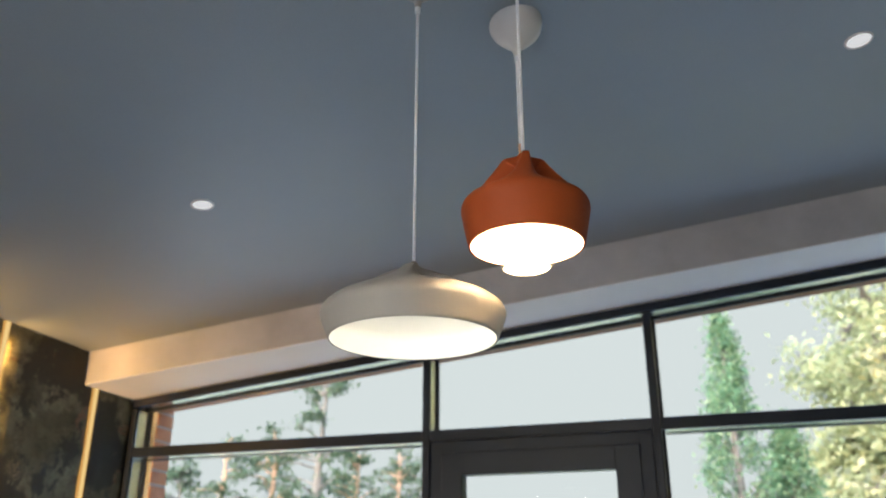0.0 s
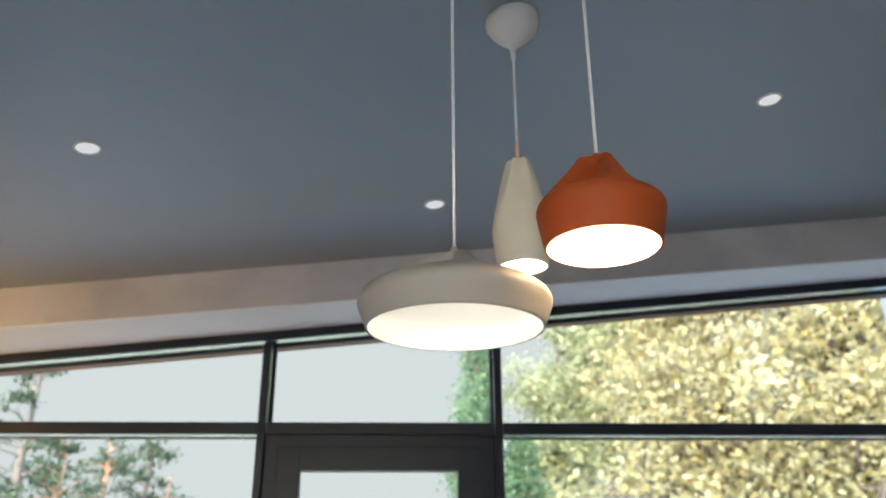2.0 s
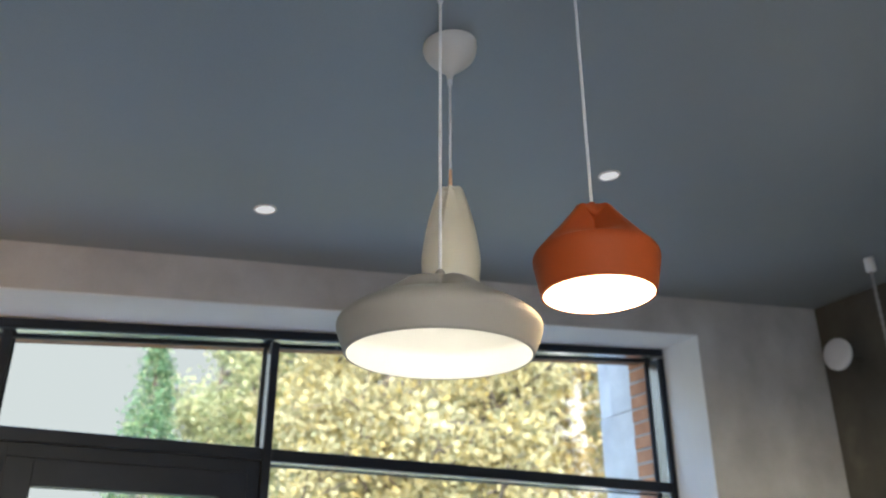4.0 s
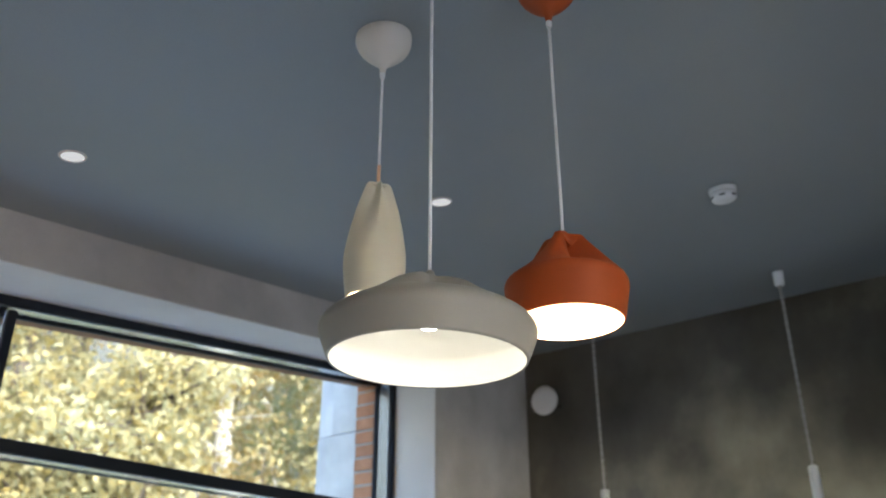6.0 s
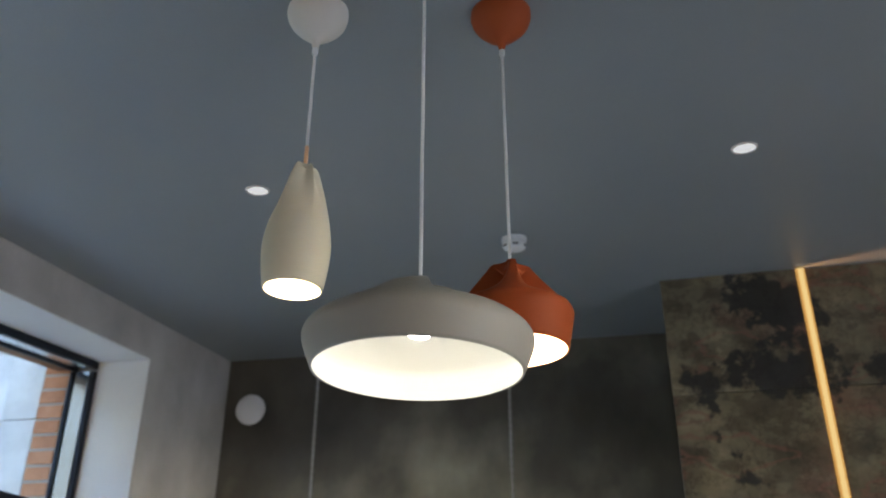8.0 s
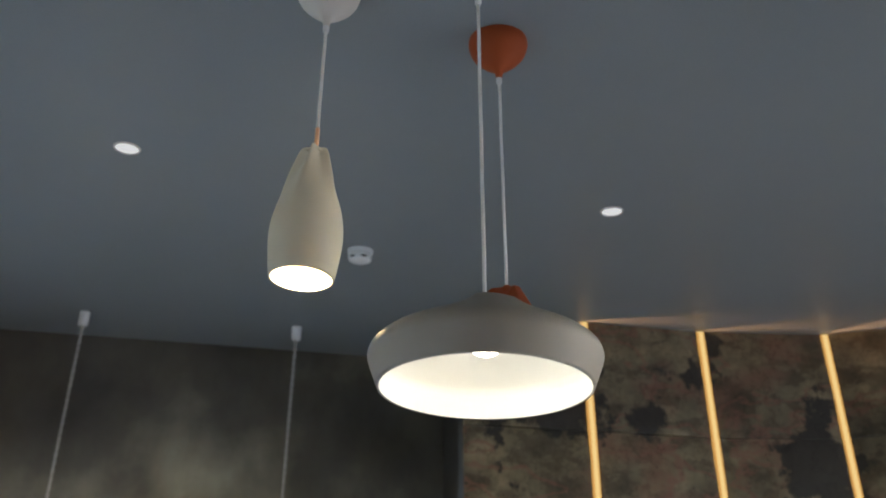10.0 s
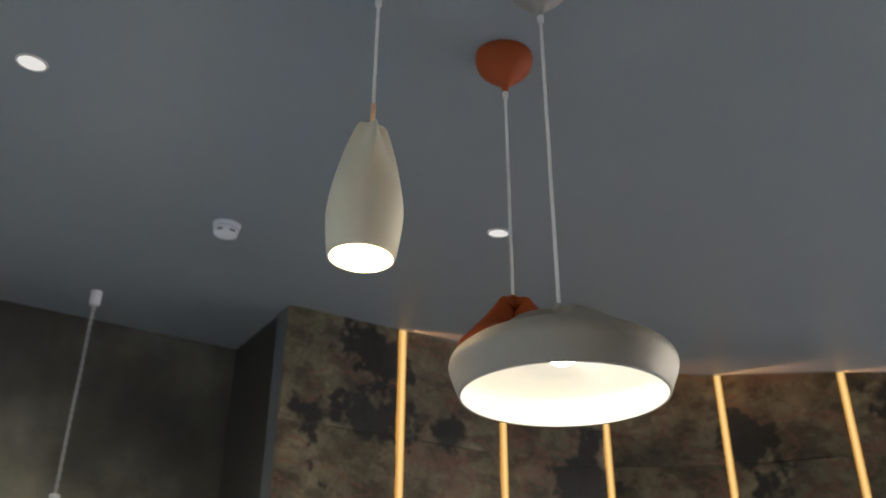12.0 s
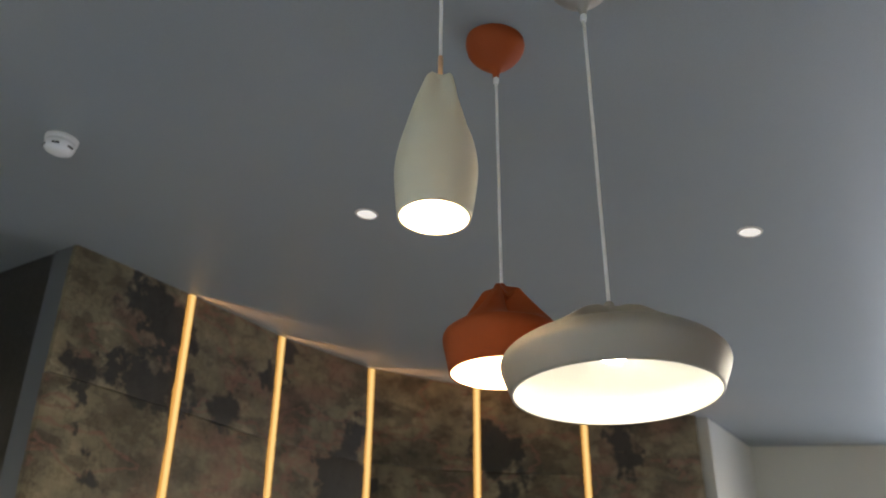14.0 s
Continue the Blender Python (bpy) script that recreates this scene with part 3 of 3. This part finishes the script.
def shade_mesh(prof, hollows, width, thick, rings=60, seg=192):
    """Outer skin and inner lining of a pleated ceramic shade. Profile: radius, height, depth of the folds there."""
    p = smoothed(prof, rings)
    d = np.gradient(p[:, :2], axis=0)
    d /= np.linalg.norm(d, axis=1)[:, None] + 1e-9
    nrm = np.stack([d[:, 1], -d[:, 0]], 1)
    out = []
    for inner in (0, 1):
        bm = bmesh.new()
        grid = []
        for i in range(rings):
            if inner and p[i, 1] > 0.74 * prof[-1][1]:
                break
            row = []
            for k in range(seg):
                th = 2 * math.pi * k / seg
                fold = max(p[i, 2], 0) * pleats(th, hollows, width, -0.45 * max(0.0, 1 - p[i, 1] / prof[-1][1])) + inner * thick
                r = max(p[i, 0] - fold * nrm[i, 0], 0.004)
                z = p[i, 1] - fold * nrm[i, 1] * (0 if inner and i == 0 else 1)
                if inner and i == 0:
                    z = p[0, 1] + 0.0006
                row.append(bm.verts.new((r * math.cos(th), r * math.sin(th), z)))
            grid.append(row)
        for a, b in zip(grid, grid[1:]):
            for k in range(seg):
                j = (k + 1) % seg
                bm.faces.new((a[k], a[j], b[j], b[k]))
        bm.faces.new(grid[-1])
        if not inner:
            lip = [bm.verts.new((v.co.x * (1 - thick / prof[0][0]), v.co.y * (1 - thick / prof[0][0]), v.co.z)) for v in grid[0]]
            for k in range(seg):
                j = (k + 1) % seg
                bm.faces.new((lip[k], lip[j], grid[0][j], grid[0][k]))
        out.append(bm)
    return out


CANOPY = [(0.004, -0.112), (0.0065, -0.107), (0.009, -0.094), (0.016, -0.082), (0.033, -0.068), (0.051, -0.050), (0.063, -0.034), (0.0685, -0.016), (0.068, -0.002), (0.0675, 0.004)]


def pendant(x, y, z_mouth, prof, hollows, width, bulb_z, bulb_r, mat, canopy_mat, label, copper=False, lean=(0.0, 0.0), glow_mat=None):
    height = prof[-1][1]
    ob = thing("pendant_lamp", (x, y, z_mouth), label, "pendant lamp", "cluster of pendant lamps")
    outer, inner = shade_mesh(prof, hollows, width, 0.0035)
    for b in (outer, inner):
        bmesh.ops.rotate(b, verts=b.verts[:], cent=(0, 0, height), matrix=Euler((lean[1] / height, -lean[0] / height, 0)).to_matrix())
    part("shade", outer, mat, ob, smooth=True)
    part("lining", inner, M_GLAZE, ob, "white glazed lining lit by the bulb", smooth=True)
    top = cz(x, y) - z_mouth
    bm = bmesh.new()
    lathe(bm, [(r, top + z) for r, z in smoothed(CANOPY, 26)], 56)
    for v in bm.verts:
        if v.co.z > top - 0.03:
            v.co.z += (SX * v.co.x) * (v.co.z - top + 0.03) / 0.03
    rose = part("canopy", bm, canopy_mat, ob, smooth=True)
    bm = bmesh.new()
    lathe(bm, [(0.0055, top - 0.123), (0.0066, top - 0.120), (0.0066, top - 0.109), (0.0058, top - 0.106)], 20)
    part("cord_grip", bm, M_PLASTIC, rose, "small white cord grip", smooth=True)
    bm = bmesh.new()
    sag = 0.0003
    tube(bm, [(sag * math.sin(3.1 * k), sag * math.cos(2.3 * k), height - 0.01 + (top - 0.11 - height + 0.01) * k / 8) for k in range(9)], [0.0033] * 9, 10)
    cord = part("cord", bm, M_CORD, ob, "white textile cord", smooth=True)
    if copper:
        bm = bmesh.new()
        lathe(bm, [(0.0045, height - 0.01), (0.0045, height + 0.045), (0.0035, height + 0.047)], 16)
        part("tube", bm, M_COPPER, cord, "short copper tube round the cord", smooth=True)
    else:
        bm = bmesh.new()
        lathe(bm, [(0.0095, height - 0.006), (0.0085, height + 0.002), (0.006, height + 0.005), (0.0035, height + 0.0065)], 24)
        part("cap", bm, mat, ob, smooth=True)
    bm = bmesh.new()
    lathe(bm, [(bulb_r * math.sin(a) + 0.001, bulb_z - bulb_r * math.cos(a)) for a in np.linspace(0.05, 2.5, 16)] + [(bulb_r * 0.5, bulb_z + bulb_r * 1.15)], 28)
    part("bulb", bm, glow_mat or M_BULB, ob, "glowing warm bulb", smooth=True)
    bm = bmesh.new()
    zb = bulb_z + bulb_r * 1.16
    lathe(bm, [(bulb_r * 0.52, zb), (bulb_r * 0.52, min(zb + 0.03, height - 0.034))], 20)
    part("socket", bm, M_PLASTIC, ob, smooth=True)
    return ob


BIG = [(0.168, 0, 0), (0.175, 0.018, 0), (0.1825, 0.038, 0), (0.1843, 0.050, 0), (0.179, 0.062, 0), (0.163, 0.075, 0), (0.137, 0.090, 0.005), (0.104, 0.110, 0.024), (0.074, 0.131, 0.046), (0.050, 0.142, 0.054), (0.036, 0.147, 0.048), (0.021, 0.150, 0.022), (0.012, 0.153, 0.003), (0.007, 0.158, 0)]
MID = [(0.105, 0, 0), (0.110, 0.025, 0), (0.1155, 0.053, 0), (0.1178, 0.069, 0), (0.1142, 0.081, 0), (0.102, 0.096, 0.010), (0.083, 0.118, 0.030), (0.063, 0.142, 0.042), (0.047, 0.162, 0.040), (0.037, 0.175, 0.030), (0.021, 0.180, 0.013), (0.010, 0.184, 0.0)]
TALL = [(0.058, 0, 0), (0.0625, 0.028, 0), (0.0665, 0.064, 0), (0.0675, 0.085, 0), (0.066, 0.108, 0), (0.0612, 0.142, 0.002), (0.0548, 0.175, 0.007), (0.0468, 0.210, 0.012), (0.0365, 0.245, 0.015), (0.0285, 0.268, 0.015), (0.020, 0.275, 0.008), (0.009, 0.276, 0.0)]
pendant(0, 0, 2.036, BIG, (-114, -26, 44, 124), 37, 0.085, 0.030, M_TAUPE, M_TAUPE, "wide flat taupe ceramic pendant lamp with folded top, lit", lean=(0.0, 0.003))
pendant(0.262, -0.124, 2.152, MID, (-114, -18, 64, 152), 39, 0.075, 0.028, M_TERRA, M_TERRA, "terracotta ceramic pendant lamp with pleated conical top, lit", glow_mat=M_BULB_SPOT)
pendant(0.168, 0.281, 2.270, TALL, (38, 128, 206, 272), 36, 0.085, 0.024, M_IVORY, M_CANOPY, "tall ivory bottle-shaped ceramic pendant lamp, lit", True, lean=(0.004, 0.007), glow_mat=M_BULB_SPOT)

# slim pendants before the dark wall


def slim_pendant(x, y):
    ob = thing("slim_pendant", (x, y, 2.2), "slim white pendant on a cord before the dark wall", "pendant lamp", "slim pendants")
    top = cz(x, y) - 2.2
    bm = bmesh.new()
    lathe(bm, [(0.020, top - 0.072), (0.024, top - 0.068), (0.025, top - 0.02), (0.025, top + 0.004)], 28)
    part("canopy", bm, M_PLASTIC, ob, smooth=True)
    bm = bmesh.new()
    for turn in (0, math.pi):
        tube(bm, [(0.0042 * math.cos(turn + k * 0.9), 0.0042 * math.sin(turn + k * 0.9), 0.1 + (top - 0.165) * k / 84) for k in range(85)], [0.0046] * 85, 6)
    part("cord", bm, M_TWIST, ob, "grey twisted cord", smooth=True)
    bm = bmesh.new()
    lathe(bm, [(0.022, -0.10), (0.022, 0.115), (0.019, 0.12), (0.008, 0.123)], 28)
    part("socket", bm, M_PLASTIC, ob, smooth=True)
    # bulb below the view, added for the glow on the dark wall
    bm = bmesh.new()
    lathe(bm, [(0.055 * math.sin(a) + 0.001, -0.15 - 0.055 * math.cos(a)) for a in np.linspace(0.05, 2.75, 16)], 28)
    # unseen cone, added to keep the bulb's light off the ceiling
    unseen_shield = bmesh.new()
    lathe(unseen_shield, [(0.066, -0.112), (0.062, -0.098), (0.030, -0.066), (0.0225, -0.060)], 32, closed=False)
    part("unseen_shield", unseen_shield, M_PLASTIC, ob, smooth=True)
    part("bulb", bm, M_SLIM, ob, "glowing warm bulb", smooth=True)
    return ob


slim_pendant(2.917, 0.147)
slim_pendant(2.952, 1.180)

# ---- ceiling fittings ----


def tilt_to_ceiling(x, y, drop=0.0):
    n = Vector((-SX, -SY, 1)).normalized()
    return Matrix.Translation((x, y, cz(x, y) - drop)) @ n.to_track_quat("Z", "Y").to_matrix().to_4x4()


def downlight(x, y):
    ob = thing("downlight", (0, 0, 0), "small round recessed ceiling downlight, lit", "downlight", "ceiling downlights")
    ob.matrix_world = tilt_to_ceiling(x, y)
    bm = bmesh.new()
    lathe(bm, [(0.0345, 0.002), (0.0345, -0.003), (0.0365, -0.004), (0.0395, -0.0025), (0.0405, 0.002)], 40, closed=False)
    part("trim", bm, M_CANOPY, ob, smooth=True)
    bm = bmesh.new()
    lathe(bm, [(0.001, -0.0025), (0.034, -0.002), (0.034, 0.001)], 36)
    part("lens", bm, M_DOWN, ob, "glowing round lens")
    lamp = new("downlight_beam", bpy.data.lights.new("downlight_beam", "SPOT"))
    lamp.data.energy, lamp.data.spot_size, lamp.data.spot_blend, lamp.data.shadow_soft_size = DOWN, radians(95), 0.6, 0.03
    lamp.data.color = (1.0, 0.96, 0.90)
    lamp.matrix_world = tilt_to_ceiling(x, y, 0.02)


for x, y in ((-1.066, 0.754), (-0.006, 1.356), (1.06, 0.786), (1.102, -0.788), (-0.05, -1.339)):
    downlight(x, y)

det = thing("smoke_detector", (0, 0, 0), "white round smoke detector on the ceiling", "smoke detector")
det.matrix_world = tilt_to_ceiling(1.718, -0.010)
bm = bmesh.new()
lathe(bm, [(0.050, 0.003), (0.0505, -0.010), (0.048, -0.014)], 48)
part("base", bm, M_PLASTIC, det, smooth=True)
bm = bmesh.new()
lathe(bm, [(0.047, -0.0145), (0.046, -0.036), (0.042, -0.043), (0.034, -0.048), (0.018, -0.051), (0.001, -0.052)], 48)
cover = part("cover", bm, M_PLASTIC, det, smooth=True)
for k in range(6):
    a = 2 * math.pi * k / 6 + radians(45)
    bm = bmesh.new()
    box(bm, 0.0420, -0.011, -0.039, 0.0466, 0.011, -0.032, 0.0015)
    bmesh.ops.rotate(bm, verts=bm.verts[:], cent=(0, 0, 0), matrix=Matrix.Rotation(a, 3, "Z"))
    part("vent", bm, M_BLACK, cover, "dark vent slit")

disc = thing("wall_disc", (XE, 1.669, 2.923), "round pale grey disc on a short stem off the dark wall", "wall lamp")
quarter = Matrix.Rotation(radians(-90), 3, "Y")
for name, prof in (("stem", [(0.005, 0.0), (0.005, 0.182)]),
                   ("cover", [(0.080, 0.1825), (0.087, 0.186), (0.087, 0.200), (0.082, 0.207), (0.050, 0.210), (0.001, 0.211)])):
    bm = bmesh.new()
    lathe(bm, prof, 48)
    bmesh.ops.rotate(bm, verts=bm.verts[:], cent=(0, 0, 0), matrix=quarter)
    part(name, bm, M_PLASTIC if name == "cover" else M_GROOVE, disc, smooth=name == "cover")

# ---- trees ----


def leaf_cloud(centres, count, size, spread, rnd, flat=1.0):
    """Many small leaf blades scattered round the given twig ends."""
    c = np.array(centres)
    pick = c[rnd.integers(0, len(c), count)]
    pos = pick + rnd.normal(0, 1, (count, 3)) * np.array([spread, spread, spread * flat])
    a = rnd.normal(0, 1, (count, 3))
    a /= np.linalg.norm(a, axis=1)[:, None]
    b = np.cross(a, rnd.normal(0, 1, (count, 3)))
    b /= np.linalg.norm(b, axis=1)[:, None] + 1e-9
    s = size * rnd.uniform(0.6, 1.4, (count, 1))
    quad = np.stack([pos - a * s, pos + b * s * 0.55, pos + a * s, pos - b * s * 0.55], 1).reshape(-1, 3)
    me = bpy.data.meshes.new("crown")
    me.from_pydata(quad.tolist(), [], np.arange(count * 4).reshape(-1, 4).tolist())
    return me


def crown(me, mat, parent):
    me.materials.append(mat)
    ob = new("crown", me)
    ob.parent = parent
    return ob


def broadleaf(x, y, height, radius, mat, seed, label, count=15000, bark=None, size=0.064):
    rnd = np.random.default_rng(seed)
    ob = thing("tree", (x, y, -0.2), label, "tree", "autumn trees")
    bm = bmesh.new()
    lean = rnd.uniform(-0.05, 0.05, 2)
    trunk = [(lean[0] * z + 0.06 * math.sin(z), lean[1] * z, z) for z in np.linspace(0, height * 0.85, 9)]
    tube(bm, trunk, [0.20 * height / 10 * (1 - 0.85 * k / 8) for k in range(9)], 10)
    twigs = []
    for k in range(22):
        h = height * rnd.uniform(0.18, 0.84)
        base = Vector((lean[0] * h + 0.06 * math.sin(h), lean[1] * h, h))
        az = rnd.uniform(0, 2 * math.pi)
        reach = radius * rnd.uniform(0.6, 1.05) * math.sin(math.pi * min(1, 0.25 + 0.75 * (1 - abs(h / height - 0.5))))
        pts = [base]
        for s in (0.33, 0.66, 1.0):
            pts.append(base + Vector((math.cos(az + 0.3 * s) * reach * s, math.sin(az + 0.3 * s) * reach * s, reach * (0.5 * s + 0.15 * s * s))) + Vector(rnd.normal(0, 0.08, 3)))
        tube(bm, pts, [0.10 * height / 10, 0.07 * height / 10, 0.045 * height / 10, 0.014], 6)
        for s in range(7):
            j = pts[1].lerp(pts[3], s / 6) + Vector(rnd.normal(0, radius * 0.16, 3))
            tube(bm, [pts[1].lerp(pts[3], s / 6), j], [0.026, 0.010], 4)
            twigs.append(tuple(j))
    part("trunk", bm, bark or M_BARK, ob)
    crown(leaf_cloud(twigs, count, size, radius * 0.095, rnd, 0.75), mat, ob)
    return ob


def conifer(x, y, height, radius, seed, label):
    """A narrow dense conifer of upright sprays."""
    rnd = np.random.default_rng(seed)
    ob = thing("tree", (x, y, -0.2), label, "tree", "conifers")
    bm = bmesh.new()
    tube(bm, [(0, 0, 0), (0.02, 0, height * 0.5), (0, 0.02, height * 0.96)], [0.09, 0.05, 0.01], 8)
    ends = []
    for k in range(300):
        f = rnd.uniform(0, 1) ** 0.8
        r = radius * (1 - f) ** 0.8 * rnd.uniform(0.45, 1.05) + 0.03
        az = rnd.uniform(0, 2 * math.pi)
        e = (r * math.cos(az), r * math.sin(az), 0.2 + f * (height - 0.25))
        ends.append(e)
        if k < 120:
            tube(bm, [(0, 0, max(0.1, e[2] - r * 0.9)), e], [0.012, 0.004], 4)
    part("trunk", bm, M_BARK, ob)
    crown(leaf_cloud(ends, 12000, 0.026, 0.055, rnd, 1.5), M_THUJA, ob)
    return ob


def pine(x, y, height, seed, bark):
    """A bare-stemmed pine with open tiers of needles."""
    rnd = np.random.default_rng(seed)
    ob = thing("tree", (x, y, -0.2), "open-crowned pine with orange bark", "tree", "pines")
    bm = bmesh.new()
    tube(bm, [(0.05 * math.sin(k), 0.04 * math.cos(k), height * k / 8) for k in range(9)], [0.15 * (1 - 0.9 * k / 8) for k in range(9)], 10)
    ends = []
    for k in range(34):
        f = rnd.uniform(0.42, 1.0)
        az = rnd.uniform(0, 2 * math.pi)
        r = 1.6 * (1.08 - f) ** 0.7 * rnd.uniform(0.4, 1.0)
        a = Vector((0, 0, height * f))
        b = a + Vector((r * math.cos(az), r * math.sin(az), 0.15 * r + rnd.uniform(-0.1, 0.25)))
        tube(bm, [a, (a + b) / 2 + Vector((0, 0, 0.05)), b], [0.025, 0.014, 0.006], 5)
        for s in range(4):
            ends.append(tuple(a.lerp(b, 0.55 + 0.15 * s) + Vector(rnd.normal(0, 0.05, 3))))
    part("trunk", bm, bark, ob)
    crown(leaf_cloud(ends, 1800, 0.045, 0.09, rnd, 0.45), M_NEEDLE, ob)
    return ob


conifer(0.66, 8.6, 4.85, 0.74, 11, "narrow green columnar conifer")
conifer(1.22, 8.9, 3.60, 0.80, 12, "shorter green columnar conifer")
for k, (az, d, h) in enumerate(((-34.5, 17, 3.9), (-31.8, 16, 4.2), (-28.6, 16, 4.4), (-25.5, 15, 5.7), (-23.2, 17, 4.3), (-20.5, 19, 4.6), (-18.2, 17, 4.5), (-16.9, 18, 3.9))):
    a = radians(az)
    pine(0.3 + d * math.sin(a), -1.5 + d * math.cos(a), h, 30 + k, M_PINEBARK if k % 3 else M_BARK)
for k, (az, d, h, r, mat, bark) in enumerate((
        (9.8, 19, 8.6, 2.2, M_LIME, M_BARK), (13.0, 17, 9.5, 2.6, M_LIME, M_BARK), (17.0, 15, 10.0, 2.6, M_YELLOW, M_BARK), (21.0, 14, 11.0, 3.2, M_YELLOW, M_BARK), (28.0, 13, 11.0, 2.8, M_YELLOW, M_BARK),
        (34.5, 15, 12.0, 3.0, M_OCHRE, M_BIRCH), (41.0, 14, 12.0, 3.0, M_YELLOW, M_BARK), (47.0, 17, 13.0, 3.2, M_OCHRE, M_BARK), (44.5, 19, 13.0, 3.2, M_YELLOW, M_BIRCH), (50.5, 15, 12.5, 3.0, M_YELLOW, M_BARK),
        (38.0, 21, 14.0, 3.4, M_LIME, M_BIRCH), (26.0, 22, 13.0, 3.6, M_OCHRE, M_BARK), (55.0, 18, 13.0, 3.6, M_YELLOW, M_BARK), (46.0, 25, 15.0, 4.2, M_YELLOW, M_BARK), (51.5, 24, 15.0, 4.2, M_LIME, M_BIRCH), (57.0, 26, 15.0, 4.4, M_OCHRE, M_BARK), (41.2, 23.7, 16.0, 4.2, M_YELLOW, M_BIRCH))):
    a = radians(az)
    broadleaf(0.0 + d * math.sin(a), -1.4 + d * math.cos(a), h, r, mat, 60 + k, "autumn tree with yellowing leaves" if bark is M_BARK else "pale-barked autumn tree with yellow leaves", bark=bark)
